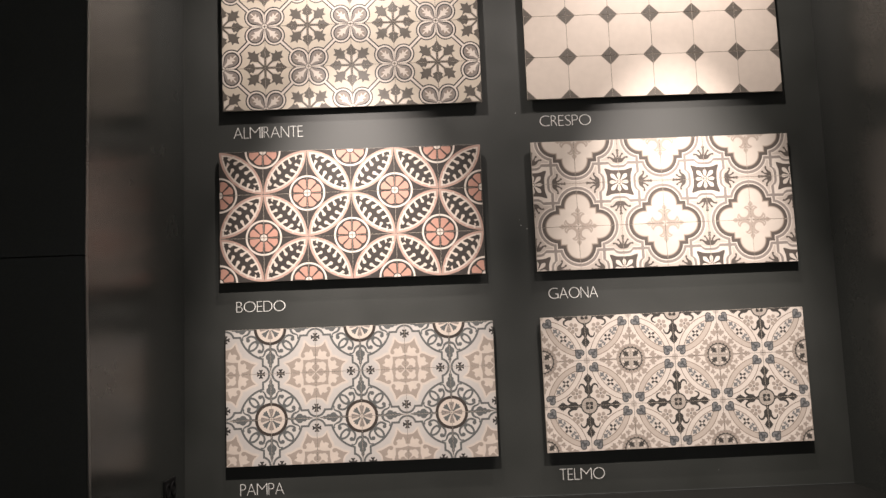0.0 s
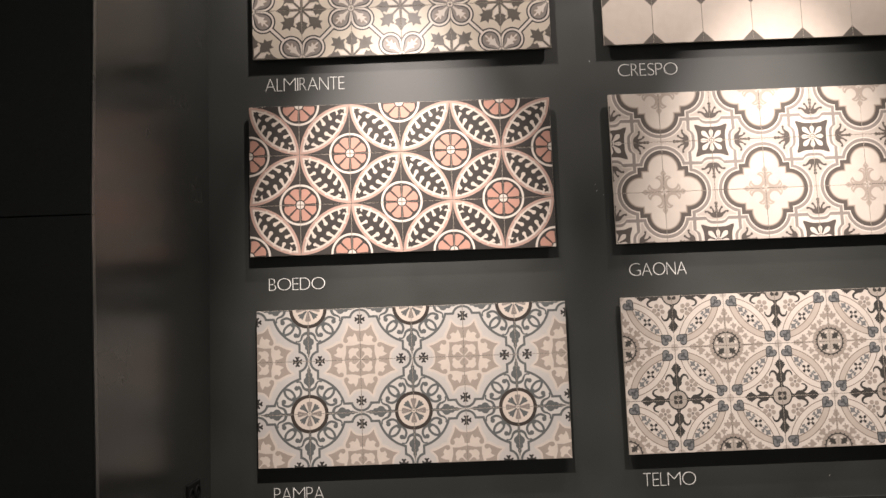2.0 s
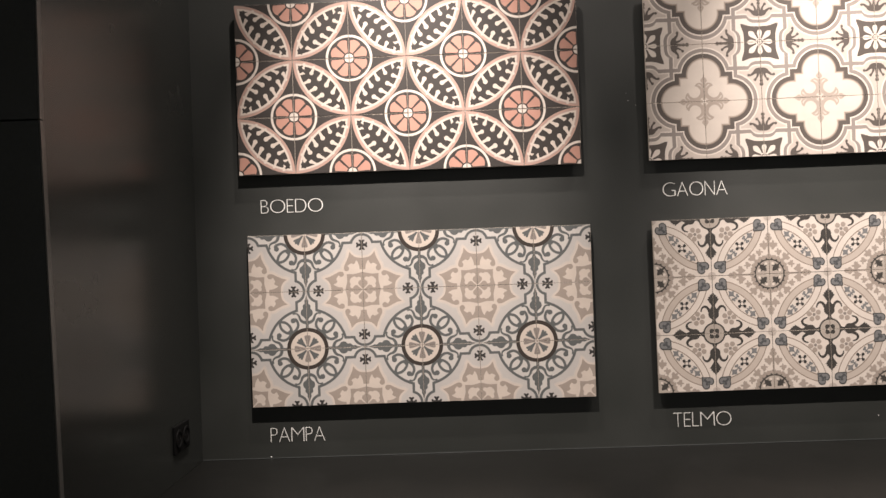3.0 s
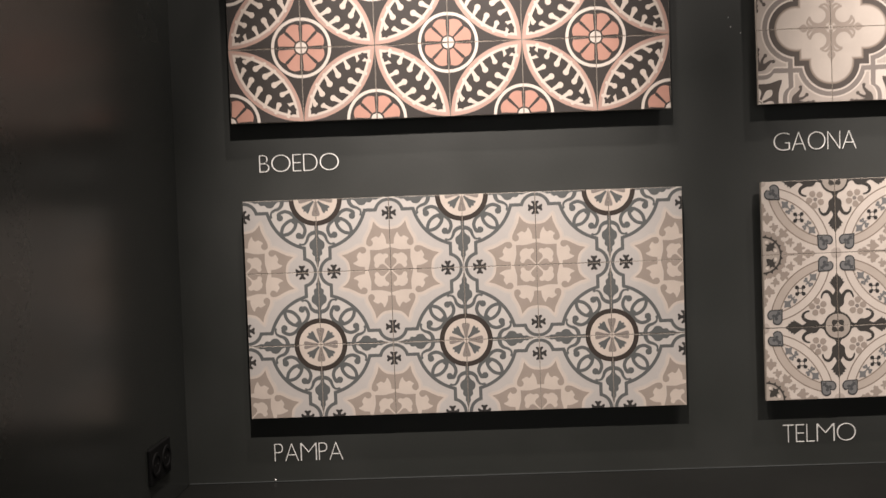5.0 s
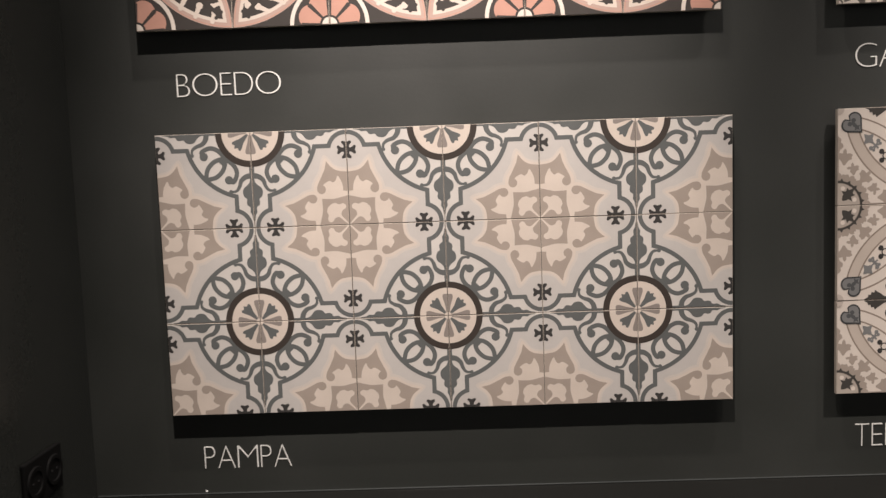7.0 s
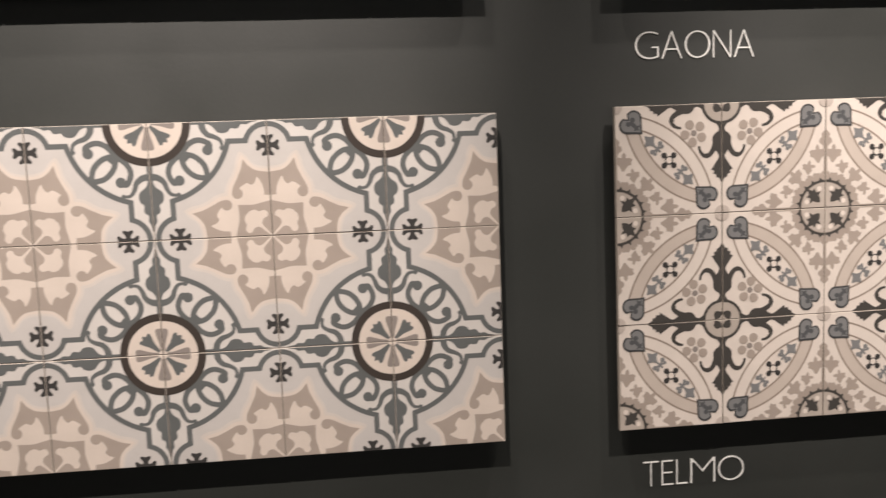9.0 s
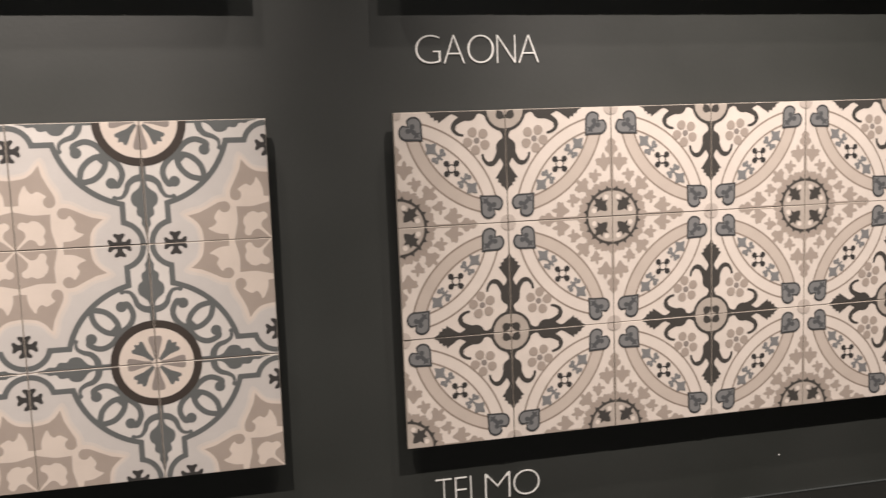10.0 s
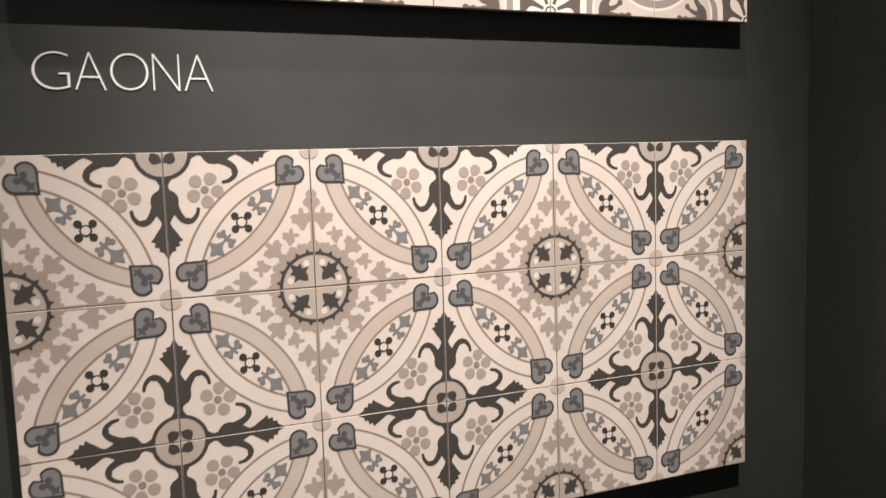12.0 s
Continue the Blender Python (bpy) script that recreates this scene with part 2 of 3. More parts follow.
def tile_mesh(name, drawing):
    """One tile: a body with eased edges and its coloured shapes, centred on its middle, facing -y."""
    a = (TILE - GAP) / 2
    bm = block((-a, 0, -a), (a, THICK, a))
    front = [e for e in bm.edges if all(abs(v.co.y) < 1e-6 for v in e.verts)]
    bmesh.ops.bevel(bm, geom=front, offset=0.0005, segments=1, affect="EDGES")
    bmesh.ops.recalc_face_normals(bm, faces=bm.faces)
    names = ["edge", drawing.ground]
    for f in bm.faces:
        f.material_index = 1 if f.normal.y < -0.99 else 0
    inner = a - 0.0005
    level = 0.0
    for colour, points in drawing.shapes:
        cut = clip(points)
        clean = []
        for p in cut:
            if not clean or math.hypot(p[0] - clean[-1][0], p[1] - clean[-1][1]) > 1e-4:
                clean.append(p)
        if len(clean) > 2 and math.hypot(clean[0][0] - clean[-1][0], clean[0][1] - clean[-1][1]) < 1e-4:
            clean.pop()
        if len(clean) < 3:
            continue
        level -= 6e-6
        if colour not in names:
            names.append(colour)
        turned = sum(p[0] * q[1] - q[0] * p[1] for p, q in zip(clean, clean[1:] + clean[:1])) < 0
        if turned:
            clean.reverse()
        verts = [bm.verts.new(((2 * x - 1) * inner, level, (2 * y - 1) * inner)) for x, y in clean]
        face = bm.faces.new(verts)
        face.material_index = names.index(colour)
    data = bpy.data.meshes.new(name)
    bm.to_mesh(data)
    bm.free()
    for n in names:
        data.materials.append((GLAZED if drawing.glazed else INKS)[n])
    return data


# ---- the six patterns ----
def octagons():
    """Plain cream octagons with dark cut corners."""
    d = Drawing("cream")
    c = 0.205
    for x, y, sx, sy in ((0, 0, 1, 1), (1, 0, -1, 1), (0, 1, 1, -1), (1, 1, -1, -1)):
        d.add("line", [(x, y), (x + sx * (c + 0.012), y), (x, y + sy * (c + 0.012))])
        d.add("moss", [(x, y), (x + sx * c, y), (x, y + sy * c)])
    return d


def lens(r, n=26):
    """The leaf between two opposite corners, cut by two circles of radius r about the other two."""
    k = math.sqrt(max(r * r - 0.5, 0)) / math.sqrt(2)
    lo, hi = 0.5 - k, 0.5 + k
    a0 = math.degrees(math.atan2(lo - 1, lo))
    a1 = math.degrees(math.atan2(hi - 1, hi))
    one = arc(0, 1, r, a0, a1, n)
    return one + [(y, x) for x, y in reversed(one)][1:-1]


def leaves_and_rosettes():
    """Pointed leaves with budded sprays between salmon rosettes."""
    d = Drawing("brown")
    d.add("rose", lens(0.999))
    d.add("pink", lens(0.990))
    d.add("rose", lens(0.981))
    d.add("cream", lens(0.947))
    d.add("brown", lens(0.912))
    # buds that reach in from both edges of the leaf, leaning to its tip
    for i, s in enumerate((0.160, 0.275, 0.395, 0.515, 0.635, 0.755)):
        reach = 0.024 + 0.090 * math.sin(math.pi * (s - 0.08) / 0.9)
        half = math.sqrt(0.912 ** 2 - ((2 * s - 1) ** 2) / 2) - math.sqrt(0.5)
        for side in (1, -1):
            shift = 0.022 * side
            ex, ey = s + shift, s + shift
            n = (half + 0.03) / math.sqrt(2)
            ox, oy = ex + side * n, ey - side * n
            ix, iy = ox - side * (reach + 0.03) / 1.41 + 0.030, oy + side * (reach + 0.03) / 1.41 + 0.030
            bend = smooth([(ox, oy), ((ox + ix) / 2 - 0.004 + side * 0.012, (oy + iy) / 2 - 0.004 - side * 0.012), (ix, iy)], 5)
            head = 0.024 + 0.019 * math.sin(math.pi * (s - 0.08) / 0.86)
            d.add("cream", stroke(bend, 0.030, head * 1.5), disc(ix, iy, head, 14))
            d.add("cream", disc(ox - side * 0.002, oy + side * 0.002, 0.024, 10))
    # spine tips
    d.add("brown", stroke([(0.11, 0.11), (0.89, 0.89)], 0.040))
    for s in (0.135, 0.865):
        d.add("brown", disc(s - 0.028, s + 0.028, 0.020, 10), disc(s + 0.028, s - 0.028, 0.020, 10))
    flower = [("ivory", disc(1, 0, 0.408, 48)), ("brown", disc(1, 0, 0.366, 48))]
    scallop = [(1 + r * math.cos(a), r * math.sin(a)) for a, r in ((math.tau * i / 96, 0.282 + 0.046 * abs(math.sin(math.tau * i / 24)) ** 0.7) for i in range(96))]
    flower.append(("pink", scallop))
    for a in (90, 135, 180):
        flower.append(("brown", turn(stroke([(0.08, 0.0), (0.285, 0.0)], 0.022, 0.046), a, 1, 0)))
        flower.append(("brown", turn(disc(0.275, 0, 0.019, 10), a, 1, 0)))
    flower += [("brown", disc(1, 0, 0.095, 24)), ("ivory", disc(1, 0, 0.072, 20)), ("tan", stroke([(1, 0.0), (1, 0.066)], 0.012)), ("tan", stroke([(0.934, 0), (1, 0)], 0.012))]
    for colour, p in flower:
        d.both(colour, p)
    return d


def clover(cx, cy, size):
    """A small cross with split, rounded ends."""
    top = smooth([(0.0, 0.25), (0.40, 0.23), (0.60, 0.34), (0.76, 0.47), (0.94, 0.40), (0.92, 0.18), (0.84, 0.0)], 3)
    arm = [(x * size, y * size) for x, y in top] + [(x * size, -y * size) for x, y in reversed(top[:-1])]
    return [turn(arm, a, cx, cy) for a in (0, 90, 180, 270)]


def rings_and_scrolls():
    """Dark rings with scrollwork at one corner, taupe blossoms at the opposite one."""
    d = Drawing("frost")
    # the field round the blossom
    edge = arc(1, 0.215, 0.185, 270, 194, 12) + [(0.67, 0.17)] + arc(0, 0, 0.69, 14.3, 75.7, 20) + [(0.17, 0.67)] + arc(0.215, 1, 0.185, 256, 180, 12)
    d.add("mist", edge + [(0.03, 1), (1, 1), (1, 0.03)])
    halo = smooth([(0.0, 0.60), (0.12, 0.625), (0.185, 0.70), (0.24, 0.735), (0.275, 0.67), (0.30, 0.57), (0.365, 0.46), (0.385, 0.385)], 4)
    d.add("milk", far([(0, 0)] + [(y, x) for x, y in halo] + halo[::-1]))
    halo = smooth([(0.0, 0.58), (0.11, 0.60), (0.18, 0.66), (0.225, 0.705), (0.255, 0.64), (0.285, 0.54), (0.345, 0.44), (0.36, 0.36)], 4)
    d.add("cream", far([(0, 0)] + [(y, x) for x, y in halo] + halo[::-1]))
    # taupe wings with their pale tulips
    wing = [(-0.02, 0.555)] + smooth([(0.0, 0.555), (0.10, 0.57), (0.165, 0.61), (0.215, 0.672)], 4) + smooth([(0.235, 0.585), (0.275, 0.50), (0.315, 0.42), (0.318, 0.365), (0.28, 0.325), (0.235, 0.345)], 4) + [(0.20, 0.356), (0.05, 0.356), (-0.02, 0.348)]
    tulip = smooth([(0.052, 0.325), (0.048, 0.40), (0.065, 0.46), (0.100, 0.515), (0.118, 0.475), (0.150, 0.445), (0.185, 0.462), (0.225, 0.445), (0.258, 0.415), (0.225, 0.385), (0.195, 0.345), (0.17, 0.315), (0.10, 0.300)], 3, True)
    d.both("tan", far(wing))
    d.both("cream", far(tulip), far(disc(0.225, 0.36, 0.030, 12)))
    d.both("tan", far(disc(0.276, 0.373, 0.047, 16)))
    core = smooth([(0.0, 0.306), (0.07, 0.289), (0.14, 0.273), (0.20, 0.272), (0.276, 0.276)], 4)
    d.add("tan", far([(0, 0)] + [(y, x) for x, y in core] + core[::-1]))
    bloom = [(0.006, 0.0), (0.048, 0.034), (0.100, 0.076), (0.146, 0.064), (0.168, 0.030), (0.200, 0.026), (0.222, 0.056), (0.212, 0.098), (0.228, 0.136), (0.216, 0.182)]
    bloom = bloom + [(0.198, 0.198)] + [(y, x) for x, y in reversed(bloom)]
    d.add("cream", far(smooth(bloom, 3, True)))
    # the slate band
    d.add("slate", stroke(edge, 0.046))
    for cx, cy in ((1, 0.215), (0.215, 1)):
        d.add("black", *clover(cx, cy, 0.098))
    # leaves on the axes, with side arms
    leaf = half_leaf([(0.40, 0.014), (0.50, 0.018), (0.545, 0.040), (0.585, 0.088), (0.63, 0.100), (0.675, 0.088), (0.70, 0.060), (0.735, 0.064), (0.765, 0.058), (0.79, 0.028), (0.84, 0.030), (0.87, 0.014), (0.93, 0.004)])
    d.both("slate", leaf, half_leaf([(0.36, 0.02), (0.45, 0.02)]))
    arm = smooth([(0.455, 0.0), (0.465, 0.06), (0.505, 0.11), (0.565, 0.132), (0.612, 0.168), (0.618, 0.228)], 5)
    d.both("slate", stroke(arm, 0.062, 0.022), disc(0.616, 0.226, 0.020, 10))
    # interlaced scrolls on the diagonal
    scroll = smooth([(0.498, 0.240), (0.512, 0.190), (0.425, 0.152), (0.338, 0.184), (0.276, 0.272), (0.290, 0.375), (0.370, 0.458), (0.485, 0.484)], 6)
    d.both("slate", stroke(scroll, 0.047), disc(0.494, 0.240, 0.045, 14))
    d.add("slate", [(0.22, 0.30), (0.30, 0.22), (0.34, 0.30), (0.30, 0.34)])
    # ring and rosette
    d.add("ring", band(0, 0, 0.295, 0.362, 0, 90, 30))
    d.add("cream", [(0, 0)] + arc(0, 0, 0.295, 0, 90, 24))
    petal = half_leaf([(0.03, 0.012), (0.10, 0.022), (0.19, 0.048), (0.225, 0.040), (0.228, 0.005)])
    wide = [(0.03, -0.012)] + smooth([(0.12, -0.030), (0.195, -0.062), (0.215, -0.045), (0.205, -0.022), (0.232, 0.0), (0.205, 0.022), (0.215, 0.045), (0.195, 0.062), (0.12, 0.030)], 3) + [(0.03, 0.012)]
    d.both("grey", petal)
    d.add("slate", turn(wide, 45))
    return d


def maple(size):
    """A small lobed leaf that points along +x, about its own middle."""
    tips = [(1.0, 0.0), (0.45, 0.62), (-0.25, 0.85), (-0.55, 0.35)]
    dips = [(0.42, 0.26), (0.02, 0.42), (-0.35, 0.42)]
    side = [tips[0], dips[0], tips[1], dips[1], tips[2], dips[2], tips[3], (-0.9, 0.09)]
    return [(x * size, y * size) for x, y in side] + [(x * size, -y * size) for x, y in reversed(side[1:])]


def hearts_and_bands():
    """Crossing bands with slate hearts, dark leaf crosses and ringed medallions."""
    d = Drawing("ivory")
    # bands: beige towards the medallion, pale towards the leaf cross
    d.add("sand", band(0, 0, 0.818, 0.928, 12, 78, 30))
    for cx, cy, a in ((0, 0, 0), (1, 1, 180)):
        for r in (0.816, 0.930):
            d.add("line", band(cx, cy, r - 0.0085, r + 0.0085, a + 11, a + 79, 30))
    # taupe foliage about the medallion: scallops, curls, then lobed leaves
    d.add("tan", [(1, 1)] + arc(1, 1, 0.300, 180, 270, 20))
    for a in (0, 15, 30, 45, 60, 75, 90):
        d.add("tan", turn(disc(-0.300, 0, 0.042, 12), a, 1, 1))
    side = smooth([(1.0, 0.0), (0.72, 0.20), (0.42, 0.24), (0.46, 0.58), (0.30, 0.92), (0.02, 0.80), (-0.22, 0.86), (-0.34, 0.52), (-0.62, 0.30), (-0.95, 0.10)], 3)
    leaf = side + [(x, -y) for x, y in reversed(side[1:])]
    bud = half_leaf([(-0.10, 0.014), (-0.060, 0.022), (-0.030, 0.056), (0.005, 0.050), (0.020, 0.030), (0.050, 0.036), (0.085, 0.0)])
    d.both("tan", turn(bud, 180, 1 - 0.635, 1))
    for r, a, size, lean in ((0.505, 8, 0.090, 176), (0.405, 23, 0.070, 150), (0.405, 45, 0.086, 180)):
        p = turn(turn([(x * size, y * size) for x, y in leaf], lean), a, 1 - r * math.cos(radians(a)), 1 - r * math.sin(radians(a)))
        if a == 45:
            d.add("tan", p)
        else:
            d.both("tan", p)
    # pale curls and slits between the leaves
    c = turn([(-0.372, 0.0)], 12, 1, 1)[0]
    d.both("ivory", stroke(arc(c[0], c[1], 0.034, -100, 110, 14), 0.040, 0.014))
    d.both("ivory", turn(stroke([(-0.325, 0.0), (-0.430, 0.0)], 0.014, 0.030), 33, 1, 1))
    d.both("tan", stroke([(0.30, 1.0), (0.74, 1.0)], 0.022))
    # medallion with spiked rim
    for a in range(9, 90, 18):
        d.add("leaf", turn([(-0.24, -0.026), (-0.284, 0), (-0.24, 0.026)], a, 1, 1))
    d.add("leaf", [(1, 1)] + arc(1, 1, 0.256, 180, 270, 20))
    d.add("tan", [(1, 1)] + arc(1, 1, 0.232, 180, 270, 20))
    d.add("dove", [(1, 1)] + arc(1, 1, 0.226, 180, 270, 20))
    d.add("leaf", turn(smooth(maple(0.095), 2, True), 225, 0.890, 0.890))
    d.both("ivory", turn(disc(-0.182, 0, 0.024, 12), 17, 1, 1))
    # leaf cross
    blade = [(0.150, 0.075), (0.195, 0.036), (0.225, 0.022), (0.250, 0.028), (0.272, 0.062), (0.300, 0.082), (0.340, 0.086), (0.380, 0.075), (0.420, 0.056), (0.450, 0.036),
             (0.480, 0.022), (0.510, 0.034), (0.545, 0.060), (0.575, 0.078), (0.602, 0.100), (0.612, 0.070), (0.640, 0.078), (0.648, 0.046), (0.672, 0.050), (0.680, 0.022), (0.722, 0.0)]
    d.both("leaf", blade + [(x, -y) for x, y in reversed(blade)])
    for side in (1, -1):
        hook = smooth([(0.355, 0.052 * side), (0.420, 0.078 * side), (0.468, 0.118 * side), (0.470, 0.165 * side), (0.432, 0.200 * side), (0.388, 0.212 * side)], 5)
        d.both("leaf", stroke(hook, 0.056, 0.020), disc(0.472, 0.140 * side, 0.024, 12), disc(0.392, 0.211 * side, 0.013, 8))
    d.add("leaf", [(0, 0)] + arc(0, 0, 0.188, 0, 90, 8))
    d.add("dove", [(0, 0)] + arc(0, 0, 0.162, 0, 90, 5))
    d.add("leaf", disc(0.042, 0.042, 0.038, 12))
    d.both("leaf", disc(0.055, 0.012, 0.018, 10))
    # five-petalled flower on the diagonal
    for a in range(9, 369, 72):
        d.add("tan", turn(half_leaf([(0.040, 0.012), (0.062, 0.036), (0.092, 0.043), (0.118, 0.030), (0.128, 0.004)]), a, 0.262, 0.262))
    d.add("grey", disc(0.262, 0.262, 0.028, 12))
    # chain along the lens
    for k, s in ((1, 1), (-1, -1)):
        cx, cy = 0.5 + 0.108 * s, 0.5 - 0.108 * s
        for dx, dy, r in ((0.050, 0.026, 0.022), (-0.026, -0.050, 0.022), (0.022, 0.046, 0.017), (-0.046, -0.022, 0.017)):
            d.add("blue", stroke([(cx, cy), (cx + dx * s, cy + dy * s)], 0.017), disc(cx + dx * s, cy + dy * s, r, 10))
        d.add("blue", stroke([(0.5 + 0.08 * s, 0.5 - 0.08 * s), (0.5 + 0.18 * s, 0.5 - 0.18 * s)], 0.017))
        square = smooth([(0.050, 0.050), (0.0, 0.038), (-0.050, 0.050), (-0.038, 0.0), (-0.050, -0.050), (0.0, -0.038), (0.050, -0.050), (0.038, 0.0)], 2, True)
        d.add("blue", turn(square, 0, 0.5 + 0.180 * s, 0.5 - 0.180 * s))
    for dx in (-1, 1):
        for dy in (-1, 1):
            d.add("black", disc(0.5 + dx * 0.046, 0.5 + dy * 0.046, 0.027, 12), stroke([(0.5, 0.5), (0.5 + dx * 0.045, 0.5 + dy * 0.045)], 0.024))
    d.add("black", disc(0.5, 0.5, 0.040, 14))
    d.add("ivory", disc(0.5, 0.5, 0.029, 12))
    # hearts at the two ends
    def heart(grow):
        """A heart with a square tip, its notch towards the origin, drawn with distances from two tile edges."""
        tip, c, rad = 0.252 + grow, 0.108, 0.074 + grow
        lobe = arc(c, 0.172, rad, 92, 240, 14)
        edge = [(tip, tip), (0.200, tip - 0.004)] + lobe + [(0.116 - grow * 0.9, 0.116 - grow * 0.9)]
        return edge + [(y, x) for x, y in reversed(edge[1:-1])]

    sprig = [(0.226, 0.226), (0.200, 0.216), (0.172, 0.228), (0.176, 0.196), (0.154, 0.184), (0.168, 0.168)]
    sprig = smooth(sprig + [(y, x) for x, y in reversed(sprig[1:-1])], 3, True)
    curl = [("navy", heart(0.0)), ("blue", heart(-0.017)), ("steel", sprig), ("steel", disc(0.122, 0.160, 0.024, 12)), ("steel", disc(0.160, 0.122, 0.024, 12)), ("steel", stroke([(0.140, 0.140), (0.185, 0.185)], 0.036))]
    for colour, shape in curl:
        d.add(colour, [(x, 1 - y) for x, y in shape], [(1 - x, y) for x, y in shape])
    d.both("halo", disc(0, 1, 0.066, 20))
    return d


def quatrefoil(lobe, radius, square):
    """One quarter of a four-lobed frame with stepped corners, about (0, 0)."""
    up = arc(lobe, 0, radius, 0, 180, 36)
    step = square
    keep = []
    for x, y in up:
        if x < step:
            break
        keep.append((x, y))
    last = keep[-1]
    out = keep + [(step, last[1]), (step, step)]
    return out + [(y, x) for x, y in reversed(out[:-1])]


def lobed_frames():
    """Dark lobed frames with a pale lily cross, and small dark flower squares."""
    d = Drawing("halo")

    def frame_square(corner, side):
        """A square with hollow sides at the far corner."""
        edge = smooth([(0.0, side), (corner * 0.45, side + (corner - side) * 0.12), (corner * 0.72, side + (corner - side) * 0.60), (corner * 0.86, corner * 0.985), (corner, corner)], 4)
        return far([(0, 0)] + [(y, x) for x, y in edge] + edge[::-1])

    def collar(half, swell):
        """A square collar whose sides dip in the middle, at the far corner."""
        edge = smooth([(0.0, half + swell), (0.10, half + swell * 0.96), (0.17, half + swell * 0.6), (0.215, half + 0.004)], 4) + [(half, half)]
        return far([(0, 0)] + [(y, x) for x, y in edge] + edge[::-1][1:])

    def lobed(radius, square):
        return [(0, 0)] + quatrefoil(0.46, radius, square)

    # running bands that join frames and collars
    d.add("ivory", lobed(0.490, 0.612), collar(0.497, -0.086))
    d.add("grey", lobed(0.468, 0.590), collar(0.475, -0.086))
    d.add("ivory", lobed(0.402, 0.525), collar(0.410, -0.080))
    # dark frame, fading inwards
    d.add("dgrey", lobed(0.378, 0.503))
    d.add("line", lobed(0.302, 0.430))
    d.add("tan", lobed(0.288, 0.416))
    d.add("sand", lobed(0.276, 0.404))
    d.add("chalk", lobed(0.266, 0.394))
    # lily cross
    d.both("tan", half_leaf([(0.0, 0.020), (0.24, 0.018), (0.31, 0.018), (0.335, 0.040), (0.365, 0.050), (0.395, 0.036), (0.425, 0.010), (0.455, 0.003)]))
    d.add("tan", stroke(arc(0.155, 0.155, 0.125, 225, 92, 16), 0.074, 0.030), stroke(arc(0.155, 0.155, 0.125, 225, 358, 16), 0.074, 0.030))
    for side in (1, -1):
        d.both("tan", stroke(smooth([(0.235, 0.0), (0.285, 0.030 * side), (0.312, 0.070 * side), (0.300, 0.112 * side)], 5), 0.050, 0.020), disc(0.298, 0.114 * side, 0.018, 10))
    d.add("ivory", disc(0, 0, 0.022, 12))
    # flower square: dark ground with hollow sides, eight pale petals
    d.add("ivory", frame_square(0.345, 0.290))
    d.add("dgrey", frame_square(0.322, 0.270))
    for a in (180, 270):
        d.add("ivory", turn(half_leaf([(0.060, 0.010), (0.110, 0.026), (0.150, 0.036), (0.185, 0.030), (0.212, 0.006)]), a, 1, 1))
    d.add("ivory", turn(half_leaf([(0.060, 0.010), (0.130, 0.034), (0.185, 0.048), (0.225, 0.040), (0.260, 0.006)]), 225, 1, 1))
    d.add("ivory", disc(1, 1, 0.062, 18))
    d.add("dgrey", disc(1, 1, 0.046, 16))
    d.add("ivory", disc(1, 1, 0.030, 12))
    # crowns on the axes: a half-round base with curling side prongs and a beaded stem
    base = [(0.448, 0.0)] + smooth([(0.450, 0.050), (0.464, 0.090), (0.500, 0.125), (0.536, 0.120), (0.556, 0.070), (0.560, 0.0)], 3)
    d.both("dgrey", turn(base + [(x, -y) for x, y in reversed(base[1:-1])], 180, 1, 1))
    for side in (1, -1):
        outer = smooth([(0.510, 0.085 * side), (0.548, 0.135 * side), (0.575, 0.172 * side), (0.582, 0.210 * side)], 5)
        mid = smooth([(0.530, 0.045 * side), (0.590, 0.058 * side), (0.628, 0.078 * side), (0.660, 0.104 * side)], 5)
        d.both("dgrey", turn(stroke(outer, 0.060, 0.022), 180, 1, 1), turn(stroke(mid, 0.046, 0.020), 180, 1, 1),
               turn(disc(0.574, 0.212 * side, 0.025, 12), 180, 1, 1), turn(disc(0.658, 0.104 * side, 0.026, 12), 180, 1, 1))
    d.both("dgrey", turn(half_leaf([(0.52, 0.034), (0.60, 0.018), (0.65, 0.012), (0.72, 0.014), (0.75, 0.006)]), 180, 1, 1), turn(disc(0.742, 0, 0.029, 12), 180, 1, 1), turn(disc(0.676, 0, 0.024, 10), 180, 1, 1))
    return d


